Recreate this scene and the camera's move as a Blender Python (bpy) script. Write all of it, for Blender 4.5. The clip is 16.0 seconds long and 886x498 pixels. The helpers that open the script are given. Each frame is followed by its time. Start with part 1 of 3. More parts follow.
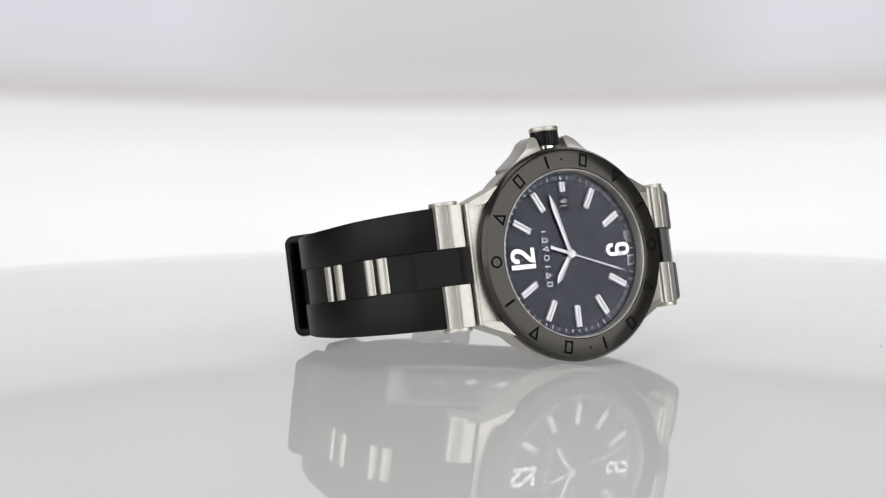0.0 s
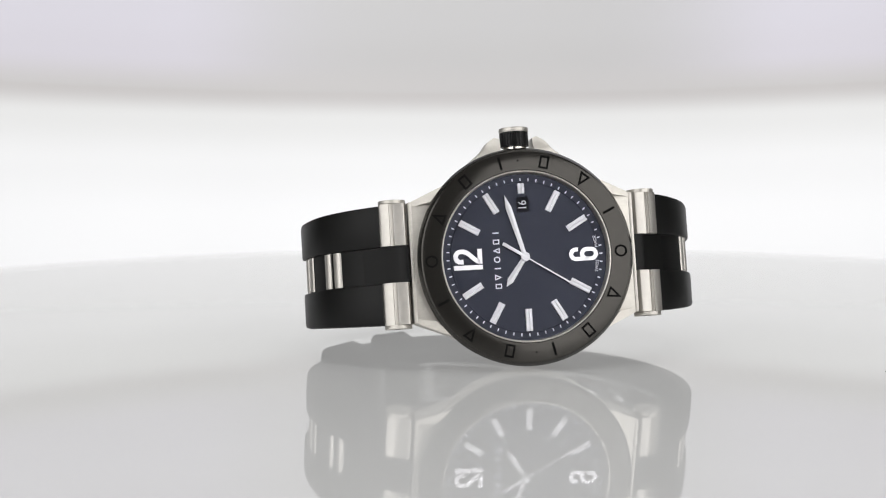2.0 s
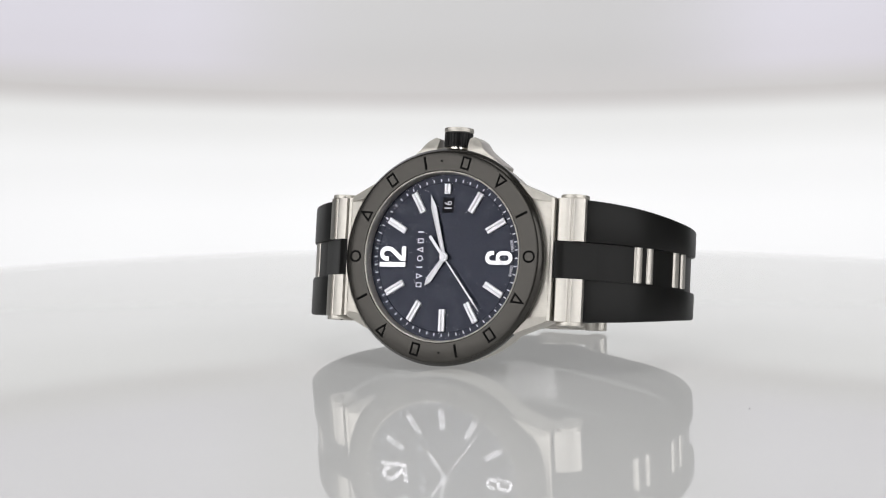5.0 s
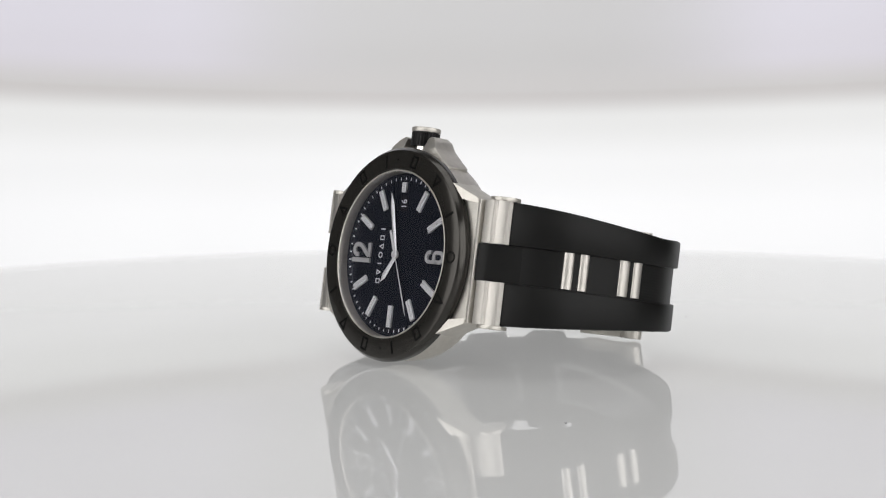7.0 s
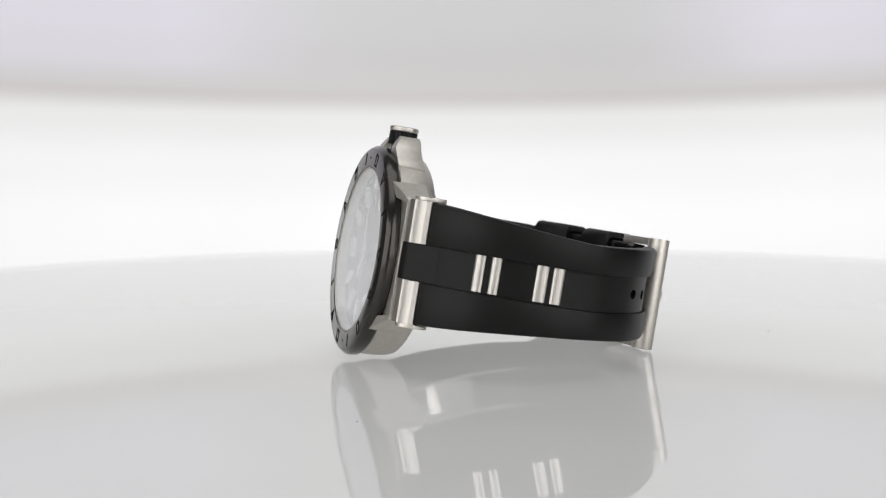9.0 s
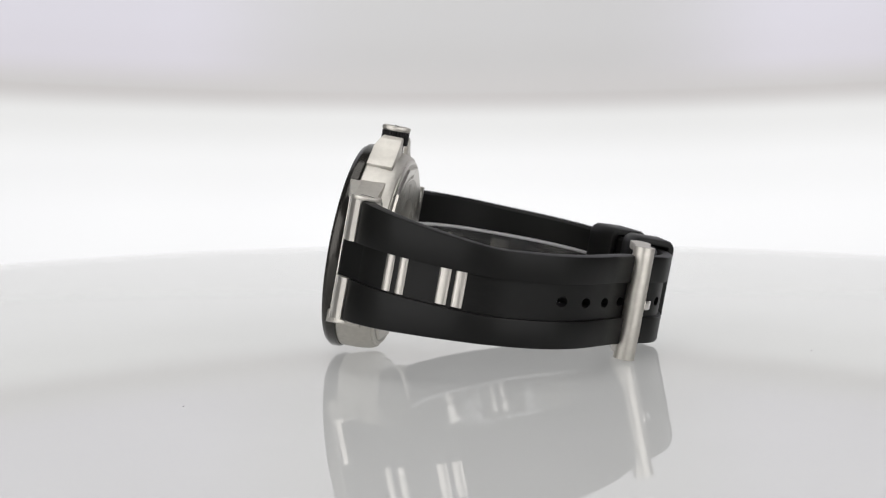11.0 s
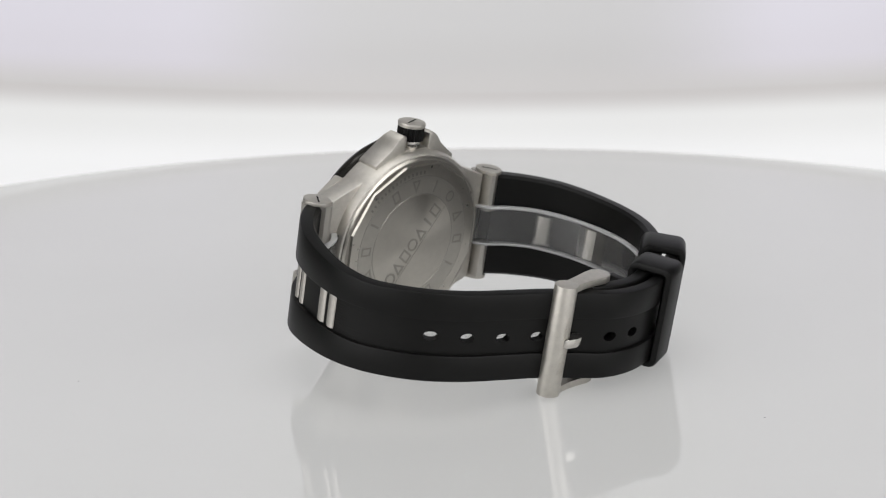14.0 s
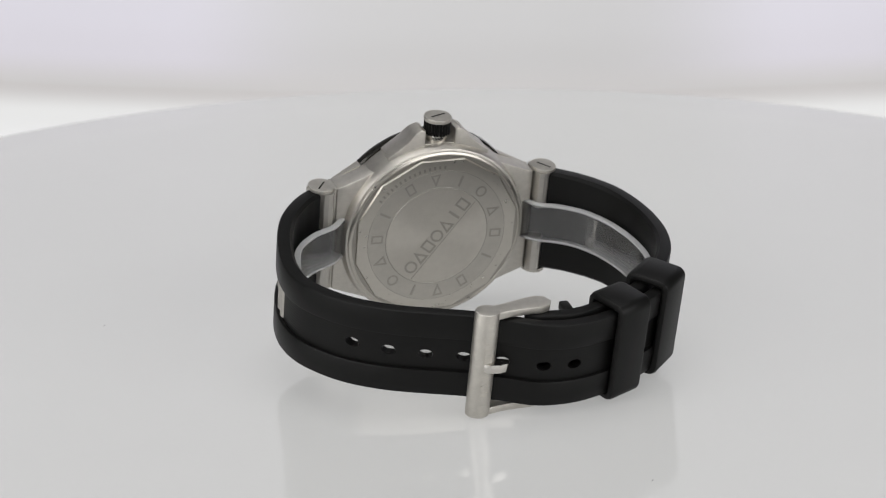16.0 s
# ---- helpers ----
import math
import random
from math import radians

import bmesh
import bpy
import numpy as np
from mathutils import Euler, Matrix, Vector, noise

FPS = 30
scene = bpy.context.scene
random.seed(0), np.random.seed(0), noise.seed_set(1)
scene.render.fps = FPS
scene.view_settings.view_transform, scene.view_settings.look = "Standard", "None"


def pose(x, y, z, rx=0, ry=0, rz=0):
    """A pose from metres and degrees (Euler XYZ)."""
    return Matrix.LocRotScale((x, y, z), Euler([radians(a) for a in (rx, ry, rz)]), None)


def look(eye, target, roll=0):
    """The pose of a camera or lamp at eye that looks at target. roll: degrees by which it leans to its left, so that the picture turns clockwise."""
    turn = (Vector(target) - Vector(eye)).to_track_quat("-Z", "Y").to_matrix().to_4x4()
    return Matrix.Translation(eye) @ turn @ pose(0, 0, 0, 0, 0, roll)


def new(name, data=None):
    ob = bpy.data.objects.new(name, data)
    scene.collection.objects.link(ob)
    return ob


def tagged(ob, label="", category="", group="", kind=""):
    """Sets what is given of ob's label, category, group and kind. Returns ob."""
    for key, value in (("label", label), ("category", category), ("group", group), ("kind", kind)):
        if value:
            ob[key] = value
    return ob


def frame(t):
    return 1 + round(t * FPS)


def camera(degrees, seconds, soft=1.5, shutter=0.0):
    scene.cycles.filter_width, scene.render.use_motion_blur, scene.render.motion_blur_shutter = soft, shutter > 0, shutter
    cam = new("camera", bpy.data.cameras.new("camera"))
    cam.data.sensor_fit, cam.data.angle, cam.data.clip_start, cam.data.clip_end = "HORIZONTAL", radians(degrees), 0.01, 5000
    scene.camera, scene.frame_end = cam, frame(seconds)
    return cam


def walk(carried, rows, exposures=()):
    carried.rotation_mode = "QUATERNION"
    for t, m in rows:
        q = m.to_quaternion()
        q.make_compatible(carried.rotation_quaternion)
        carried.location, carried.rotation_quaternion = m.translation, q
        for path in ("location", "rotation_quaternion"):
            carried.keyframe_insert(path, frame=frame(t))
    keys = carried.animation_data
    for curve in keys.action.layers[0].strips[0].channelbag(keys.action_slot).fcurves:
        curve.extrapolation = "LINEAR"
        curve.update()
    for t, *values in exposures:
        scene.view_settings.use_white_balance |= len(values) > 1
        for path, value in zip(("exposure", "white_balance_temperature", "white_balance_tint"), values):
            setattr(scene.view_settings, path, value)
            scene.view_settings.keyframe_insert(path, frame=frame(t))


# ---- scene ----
# Camera: it stands still, then swings up on an arm about a pivot under the turntable.
PIVOT_Z = -0.0043
ARM = 0.3889
ELEVATION = ((0.0, 9.31), (4.0, 9.31), (8.0, 9.31), (10.2, 9.31), (10.7, 9.33), (11.0, 9.6), (11.25, 10.15), (11.5, 10.86),
             (12.0, 12.33), (12.5, 13.87), (13.0, 15.29), (13.5, 16.66), (14.0, 17.96), (14.5, 19.26),
             (15.0, 20.57), (15.5, 21.83), (16.0, 23.11))


def arm_pose(e):
    a = radians(e)
    fw = Vector((0, math.cos(a), -math.sin(a)))
    up = Vector((0, math.sin(a), math.cos(a)))
    right = Vector((1, 0, 0))
    yaw, pitch, roll = -0.02096, 0.06315, 0.00193
    eye = -ARM * fw + Vector((0, 0, PIVOT_Z))
    r1 = math.cos(yaw) * right - math.sin(yaw) * fw
    f1 = math.sin(yaw) * right + math.cos(yaw) * fw
    u2 = math.cos(pitch) * up - math.sin(pitch) * f1
    f2 = math.sin(pitch) * up + math.cos(pitch) * f1
    r3 = math.cos(roll) * r1 - math.sin(roll) * u2
    u3 = math.sin(roll) * r1 + math.cos(roll) * u2
    m = Matrix((r3, u3, -f2)).transposed().to_4x4()
    return Matrix.Translation(eye) @ m


cam = camera(26.10, 16.0, soft=1.15)
cam.data.dof.use_dof, cam.data.dof.focus_distance, cam.data.dof.aperture_fstop = True, 0.361, 38.0
walk(cam, [(t, arm_pose(e)) for t, e in ELEVATION], exposures=((0.0, 0.0), (16.0, 0.0)))

# ---- light ----
world = bpy.data.worlds.new("studio")
scene.world = world
world.use_nodes = True
world.node_tree.nodes["Background"].inputs[0].default_value = (0.8, 0.85, 1.0, 1)
world.node_tree.nodes["Background"].inputs[1].default_value = 0.05


def area(name, eye, target, sx, sy, watts, color=(1, 1, 1)):
    data = bpy.data.lights.new(name, "AREA")
    data.shape, data.size, data.size_y, data.energy, data.color = "RECTANGLE", sx, sy, watts, color
    ob = new(name, data)
    ob.matrix_world = look(eye, target)
    return ob


FRONT_L = ((-0.531, -0.500, 0.26), (0, -0.02, 0.03))
FRONT_R = ((0.531, -0.500, 0.26), (0, -0.02, 0.03))
TOP = ((0.0, -0.05, 0.85), (0, 0, 0))
area("softbox_lamp", *FRONT_L, 0.86, 0.60, 2.43, (1.0, 0.98, 0.97))
area("softbox_lamp", *FRONT_R, 0.86, 0.60, 2.43, (1.0, 0.98, 0.97))
area("overhead_lamp", *TOP, 0.75, 0.75, 1.7, (1.0, 0.99, 0.99))


# ---- materials ----
def mat(name, color, rough=0.5, metal=0.0, spec=0.5, bump=0.0, scale=400.0, stretch=(1, 1, 1), vary=0.06, rvary=0.0,
        emit=0.0, coat=0.0):
    m = bpy.data.materials.new(name)
    m.use_nodes = True
    nt = m.node_tree
    b = nt.nodes["Principled BSDF"]
    b.inputs["Roughness"].default_value = rough
    b.inputs["Metallic"].default_value = metal
    b.inputs["Specular IOR Level"].default_value = spec
    b.inputs["Coat Weight"].default_value = coat
    tc = nt.nodes.new("ShaderNodeTexCoord")
    mp = nt.nodes.new("ShaderNodeMapping")
    mp.inputs["Scale"].default_value = stretch
    nt.links.new(tc.outputs["Object"], mp.inputs["Vector"])
    fine = nt.nodes.new("ShaderNodeTexNoise")
    fine.inputs["Scale"].default_value = scale
    fine.inputs["Detail"].default_value = 4
    nt.links.new(mp.outputs[0], fine.inputs["Vector"])
    broad = nt.nodes.new("ShaderNodeTexNoise")
    broad.inputs["Scale"].default_value = scale * 0.12
    nt.links.new(tc.outputs["Object"], broad.inputs["Vector"])
    both = nt.nodes.new("ShaderNodeMath")
    both.operation = "ADD"
    nt.links.new(fine.outputs["Fac"], both.inputs[0])
    nt.links.new(broad.outputs["Fac"], both.inputs[1])
    ramp = nt.nodes.new("ShaderNodeMapRange")
    ramp.inputs["From Min"].default_value, ramp.inputs["From Max"].default_value = 0.6, 1.4
    ramp.inputs["To Min"].default_value, ramp.inputs["To Max"].default_value = 1 - vary, 1 + vary
    nt.links.new(both.outputs[0], ramp.inputs["Value"])
    mul = nt.nodes.new("ShaderNodeVectorMath")
    mul.operation = "SCALE"
    mul.inputs[0].default_value = color
    nt.links.new(ramp.outputs[0], mul.inputs["Scale"])
    nt.links.new(mul.outputs[0], b.inputs["Base Color"])
    if rvary:
        rr = nt.nodes.new("ShaderNodeMapRange")
        rr.inputs["From Min"].default_value, rr.inputs["From Max"].default_value = 0.3, 0.7
        rr.inputs["To Min"].default_value, rr.inputs["To Max"].default_value = rough - rvary, rough + rvary
        nt.links.new(fine.outputs["Fac"], rr.inputs["Value"])
        nt.links.new(rr.outputs[0], b.inputs["Roughness"])
    if bump:
        bp = nt.nodes.new("ShaderNodeBump")
        bp.inputs["Strength"].default_value = bump
        bp.inputs["Distance"].default_value = 0.0001
        nt.links.new(fine.outputs["Fac"], bp.inputs["Height"])
        nt.links.new(bp.outputs[0], b.inputs["Normal"])
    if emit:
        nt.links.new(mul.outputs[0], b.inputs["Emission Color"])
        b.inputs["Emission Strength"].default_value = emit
    return m


STEEL = mat("brushed_steel", (0.54, 0.518, 0.476), 0.48, 1.0, bump=0.06, scale=7000, stretch=(0.06, 1, 1), vary=0.10, rvary=0.06)
POLISHED = mat("polished_steel", (0.60, 0.578, 0.54), 0.19, 1.0, bump=0.015, scale=6000, stretch=(1, 1, 0.06), vary=0.05, rvary=0.04)
BACKSTEEL = mat("satin_case_back_steel", (0.52, 0.496, 0.450), 0.30, 1.0, bump=0.0, scale=900, vary=0.05, rvary=0.03)
CERAMIC = mat("dark_ceramic_bezel", (0.043, 0.0405, 0.0365), 0.16, 0.64, spec=0.35, bump=0.01, scale=7000, vary=0.06, rvary=0.03)
ENGRAVE = mat("black_engraving", (0.004, 0.004, 0.004), 0.8, spec=0.05)
BACKGRAVE = mat("etched_steel", (0.36, 0.342, 0.31), 0.42, 1.0)
CHANNEL = mat("brushed_channel_steel", (0.475, 0.455, 0.415), 0.38, 1.0, bump=0.03, scale=5000, vary=0.06)
TURNED = mat("turned_steel", (0.52, 0.496, 0.450), 0.36, 1.0, bump=0.02, scale=6000, vary=0.05)
tn = TURNED.node_tree.nodes.new("ShaderNodeTangent")
tn.direction_type, tn.axis = "RADIAL", "Y"
TURNED.node_tree.links.new(tn.outputs[0], TURNED.node_tree.nodes["Principled BSDF"].inputs["Tangent"])
TURNED.node_tree.nodes["Principled BSDF"].inputs["Anisotropic"].default_value = 0.75
RUBBER = mat("black_rubber", (0.0042, 0.0042, 0.0040), 0.44, spec=0.17, bump=0.03, scale=5000, vary=0.12, rvary=0.05)
DIAL = mat("dark_blue_dial", (0.0180, 0.0205, 0.0288), 0.16, 0.43, spec=0.2, scale=1200, vary=0.05)
WINDOW_BLACK = mat("black_date_disc", (0.004, 0.004, 0.006), 0.5, spec=0.1)
INDEX = mat("silvered_index_metal", (0.70, 0.70, 0.69), 0.34, 0.35, vary=0.02)
NUMERAL = mat("silvered_numeral_metal", (0.80, 0.79, 0.77), 0.24, 0.6, vary=0.02)
LINK = mat("satin_link_steel", (0.50, 0.480, 0.446), 0.46, 1.0, bump=0.02, scale=6000, stretch=(1, 1, 0.06), vary=0.06, rvary=0.05)
GROOVE = mat("shaded_groove_steel", (0.30, 0.29, 0.275), 0.34, 1.0, vary=0.06)
PRINT = mat("white_dial_print", (0.72, 0.72, 0.74), 0.6, vary=0.02)
CROWN_BLACK = mat("black_knurled_rubber", (0.006, 0.006, 0.006), 0.4, spec=0.2, vary=0.1)
# Glow added to the disc's colour to lift the watch's shadow on it.
TABLE = mat("added_glow_gloss_acrylic", (0.30, 0.30, 0.297), 0.02, spec=0.0, scale=30, vary=0.012, emit=1.10, coat=1.0)
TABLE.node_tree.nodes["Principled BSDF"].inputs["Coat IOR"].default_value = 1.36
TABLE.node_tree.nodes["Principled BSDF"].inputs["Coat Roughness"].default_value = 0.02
DARK = mat("grey_studio_paint", (0.24, 0.24, 0.245), 0.8, scale=8, vary=0.1)
FLOORM = mat("grey_studio_floor", (0.09, 0.09, 0.09), 0.6, scale=10, vary=0.15)
HOUSING = mat("black_lamp_housing", (0.02, 0.02, 0.02), 0.5)
DIFFUSER = mat("white_diffuser_cloth", (0.9, 0.9, 0.9), 0.8, emit=1.0)


def clear_material(name, ior, tint, rough, milky=0.0):
    m = bpy.data.materials.new(name)
    m.use_nodes = True
    nt = m.node_tree
    nt.nodes.remove(nt.nodes["Principled BSDF"])
    out = nt.nodes["Material Output"]
    tr = nt.nodes.new("ShaderNodeBsdfTransparent")
    tr.inputs[0].default_value = (*tint, 1)
    gl = nt.nodes.new("ShaderNodeBsdfGlossy")
    gl.inputs["Roughness"].default_value = rough
    if ior > 0:
        fr = nt.nodes.new("ShaderNodeFresnel")
        fr.inputs[0].default_value = ior
    else:
        # coated crystal: little gloss face on, a full mirror at a glancing angle
        lw = nt.nodes.new("ShaderNodeLayerWeight")
        lw.inputs[0].default_value = 0.5
        rim = nt.nodes.new("ShaderNodeMath")
        rim.operation = "POWER"
        rim.inputs[1].default_value = -ior
        nt.links.new(lw.outputs["Facing"], rim.inputs[0])
        fr = nt.nodes.new("ShaderNodeMath")
        fr.operation, fr.use_clamp = "MULTIPLY", True
        fr.inputs[1].default_value = 1.25
        nt.links.new(rim.outputs[0], fr.inputs[0])
    mx = nt.nodes.new("ShaderNodeMixShader")
    nt.links.new(fr.outputs[0], mx.inputs[0])
    nt.links.new(tr.outputs[0], mx.inputs[1])
    nt.links.new(gl.outputs[0], mx.inputs[2])
    last = mx
    if milky:
        df = nt.nodes.new("ShaderNodeBsdfDiffuse")
        df.inputs[0].default_value = (0.8, 0.8, 0.8, 1)
        m2 = nt.nodes.new("ShaderNodeMixShader")
        m2.inputs[0].default_value = milky
        nt.links.new(mx.outputs[0], m2.inputs[1])
        nt.links.new(df.outputs[0], m2.inputs[2])
        last = m2
    nt.links.new(last.outputs[0], out.inputs[0])
    return m


CRYSTAL = clear_material("coated_sapphire", -3.2, (0.98, 0.98, 1.0), 0.02)
CLEAR = clear_material("clear_plastic", 1.5, (0.93, 0.93, 0.93), 0.04, 0.03)

EDGE = clear_material("frosted_plastic_edge", 1.5, (0.85, 0.85, 0.85), 0.3, 0.42)


SAG = 0.23


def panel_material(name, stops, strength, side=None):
    """Translucent sheet whose brightness is painted into its glow, fading with height."""
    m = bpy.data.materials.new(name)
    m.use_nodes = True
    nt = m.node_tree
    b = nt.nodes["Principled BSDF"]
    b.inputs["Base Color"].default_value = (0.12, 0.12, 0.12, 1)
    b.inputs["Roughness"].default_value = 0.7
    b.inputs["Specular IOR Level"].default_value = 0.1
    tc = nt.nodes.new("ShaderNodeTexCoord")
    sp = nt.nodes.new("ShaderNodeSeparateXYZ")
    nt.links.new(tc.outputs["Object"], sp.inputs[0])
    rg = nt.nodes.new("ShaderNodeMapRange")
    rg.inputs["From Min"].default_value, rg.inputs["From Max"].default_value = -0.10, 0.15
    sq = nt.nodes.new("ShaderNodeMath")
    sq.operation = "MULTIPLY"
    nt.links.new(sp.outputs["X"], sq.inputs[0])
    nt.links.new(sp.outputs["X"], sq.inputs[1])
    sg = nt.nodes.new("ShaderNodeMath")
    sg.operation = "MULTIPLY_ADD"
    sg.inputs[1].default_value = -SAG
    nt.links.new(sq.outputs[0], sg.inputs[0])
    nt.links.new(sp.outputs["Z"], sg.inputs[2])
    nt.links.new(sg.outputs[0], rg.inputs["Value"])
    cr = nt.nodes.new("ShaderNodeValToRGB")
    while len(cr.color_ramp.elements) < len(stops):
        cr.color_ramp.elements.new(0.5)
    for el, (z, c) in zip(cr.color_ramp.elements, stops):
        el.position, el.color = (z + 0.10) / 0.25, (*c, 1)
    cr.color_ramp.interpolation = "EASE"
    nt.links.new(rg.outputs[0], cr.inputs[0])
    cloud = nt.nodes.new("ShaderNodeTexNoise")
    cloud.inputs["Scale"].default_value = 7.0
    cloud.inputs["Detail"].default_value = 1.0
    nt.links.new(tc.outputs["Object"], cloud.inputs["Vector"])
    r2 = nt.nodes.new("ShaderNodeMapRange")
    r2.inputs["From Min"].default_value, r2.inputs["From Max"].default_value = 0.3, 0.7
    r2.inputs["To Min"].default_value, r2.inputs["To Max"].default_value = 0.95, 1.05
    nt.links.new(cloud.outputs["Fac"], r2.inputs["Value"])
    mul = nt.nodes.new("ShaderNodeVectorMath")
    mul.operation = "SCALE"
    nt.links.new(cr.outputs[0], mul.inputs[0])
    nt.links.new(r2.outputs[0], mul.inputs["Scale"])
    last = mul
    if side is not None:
        # brighter lavender tint painted into the glow towards the sheet's ends
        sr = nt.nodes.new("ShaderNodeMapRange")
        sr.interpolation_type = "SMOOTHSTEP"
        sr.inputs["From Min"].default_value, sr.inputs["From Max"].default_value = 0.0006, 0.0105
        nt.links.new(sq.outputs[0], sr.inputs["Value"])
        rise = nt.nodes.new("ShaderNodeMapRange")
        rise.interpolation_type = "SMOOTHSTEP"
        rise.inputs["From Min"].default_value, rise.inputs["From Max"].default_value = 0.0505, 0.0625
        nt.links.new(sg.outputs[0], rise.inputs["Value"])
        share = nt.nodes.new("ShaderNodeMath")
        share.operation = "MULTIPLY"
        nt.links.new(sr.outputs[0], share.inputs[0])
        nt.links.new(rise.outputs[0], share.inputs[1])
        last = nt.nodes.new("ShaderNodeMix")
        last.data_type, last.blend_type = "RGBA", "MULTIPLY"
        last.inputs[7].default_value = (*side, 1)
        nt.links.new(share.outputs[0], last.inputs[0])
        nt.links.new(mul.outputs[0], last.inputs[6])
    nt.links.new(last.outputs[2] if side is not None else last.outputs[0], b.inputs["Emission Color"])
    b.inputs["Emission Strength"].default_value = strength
    return m


# Stops paint the panel's light falloff: white low down, darkest at the seam.
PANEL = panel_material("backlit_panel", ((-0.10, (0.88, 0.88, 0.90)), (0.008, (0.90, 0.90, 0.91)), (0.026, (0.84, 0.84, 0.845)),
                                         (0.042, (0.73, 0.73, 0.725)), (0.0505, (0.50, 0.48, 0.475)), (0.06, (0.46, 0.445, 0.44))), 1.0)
# Screen's grey brightness is painted in as glow, not cast by the lamps.
SCREEN = panel_material("painted_glow_grey_screen", ((0.0, (0.47, 0.458, 0.455)), (0.053, (0.452, 0.439, 0.436)), (0.063, (0.435, 0.428, 0.428)), (0.075, (0.445, 0.44, 0.443)),
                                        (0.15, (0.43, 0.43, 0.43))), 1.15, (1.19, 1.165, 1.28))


# ---- mesh helpers ----
def finish(bm, mesh_name, material, smooth=30):
    bmesh.ops.recalc_face_normals(bm, faces=bm.faces)
    me = bpy.data.meshes.new(mesh_name)
    bm.to_mesh(me)
    bm.free()
    me.materials.append(material)
    if smooth:
        for p in me.polygons:
            p.use_smooth = True
        me.set_sharp_from_angle(angle=radians(smooth))
    return me


def part(name, bm, material, parent, label="", smooth=30, m=None):
    """One mesh object under a thing or a part; m takes the mesh's own millimetres into the thing's space."""
    if m is not None:
        bm.transform(m)
    ob = new(name, finish(bm, name, material, smooth))
    ob.parent = parent
    if label:
        ob["label"] = label
    return ob


def lathe(bm, profile, seg=96, a0=0.0, a1=360.0, closed=False):
    """Turns (radius, y) about the Y axis."""
    full = abs(a1 - a0) >= 360
    n = seg if full else seg + 1
    rings = []
    for r, y in profile:
        if r < 1e-6:
            v = bm.verts.new((0, y, 0))
            rings.append([v] * n)
            continue
        rings.append([bm.verts.new((r * math.cos(radians(a0 + (a1 - a0) * k / seg)), y,
                                    r * math.sin(radians(a0 + (a1 - a0) * k / seg)))) for k in range(n)])
    pairs = list(zip(rings, rings[1:]))
    if closed:
        pairs.append((rings[-1], rings[0]))
    for p, q in pairs:
        for k in range(seg):
            j = (k + 1) % n
            vs = []
            for v in (p[k], p[j], q[j], q[k]):
                if v not in vs:
                    vs.append(v)
            if len(vs) > 2:
                bm.faces.new(vs)
    if not full and closed:
        bm.faces.new([r[0] for r in rings])
        bm.faces.new([r[-1] for r in rings])
    return bm


def prism(bm, pts, y0, y1, bevel=0.0, axis="y", segs=2):
    """Extrudes a polygon. axis y: points are (x, z); axis z: points are (x, y)."""
    def at(p, d):
        return (p[0], d, p[1]) if axis == "y" else (p[0], p[1], d)
    a = [bm.verts.new(at(p, y0)) for p in pts]
    b = [bm.verts.new(at(p, y1)) for p in pts]
    faces = [bm.faces.new(a), bm.faces.new(b[::-1])]
    n = len(pts)
    for k in range(n):
        faces.append(bm.faces.new((a[k], b[k], b[(k + 1) % n], a[(k + 1) % n])))
    bmesh.ops.recalc_face_normals(bm, faces=faces)
    if bevel:
        edges = {e for f in faces for e in f.edges}
        bmesh.ops.bevel(bm, geom=list(edges), offset=bevel, segments=segs, affect="EDGES", profile=0.6)
    return bm


def box(bm, x0, x1, y0, y1, z0, z1, bevel=0.0, segs=2):
    return prism(bm, [(x0, z0), (x1, z0), (x1, z1), (x0, z1)], y0, y1, bevel, segs=segs)


def B():
    return bmesh.new()


def joined(fn):
    bm = B()
    fn(bm)
    return bm


def curve_points(pts, n):
    """Catmull-Rom through pts, n points evenly by length."""
    P = [Vector(p) for p in pts]
    P = [2 * P[0] - P[1]] + P + [2 * P[-1] - P[-2]]
    dense = []
    for k in range(1, len(P) - 2):
        for j in range(24):
            t = j / 24
            a, b, c, d = P[k - 1], P[k], P[k + 1], P[k + 2]
            dense.append(0.5 * ((2 * b) + (c - a) * t + (2 * a - 5 * b + 4 * c - d) * t * t + (3 * b - a - 3 * c + d) * t ** 3))
    dense.append(P[-2])
    lens = [0.0]
    for p, q in zip(dense, dense[1:]):
        lens.append(lens[-1] + (q - p).length)
    out = []
    j = 0
    for k in range(n):
        s = lens[-1] * k / (n - 1)
        while j < len(lens) - 2 and lens[j + 1] < s:
            j += 1
        f = (s - lens[j]) / max(1e-9, lens[j + 1] - lens[j])
        out.append(dense[j].lerp(dense[j + 1], f))
    return out, lens[-1]


def frames_along(P, out_sign):
    """Tangent and outward normal at each point of a plane curve."""
    res = []
    for k in range(len(P)):
        t = (P[min(k + 1, len(P) - 1)] - P[max(k - 1, 0)]).normalized()
        res.append((P[k], t, Vector((t.y, -t.x)) * out_sign))
    return res


def sweep(bm, fr, section, cap=True):
    """Sweeps section(u) -> [(n, z)] along frames; n is measured outward."""
    rings = []
    for k, (p, t, n) in enumerate(fr):
        u = k / (len(fr) - 1)
        rings.append([bm.verts.new((p.x + n.x * a, p.y + n.y * a, z)) for a, z in section(u)])
    m = len(rings[0])
    for p, q in zip(rings, rings[1:]):
        for k in range(m):
            bm.faces.new((p[k], p[(k + 1) % m], q[(k + 1) % m], q[k]))
    if cap:
        bm.faces.new(rings[0])
        bm.faces.new(rings[-1][::-1])
    return bm


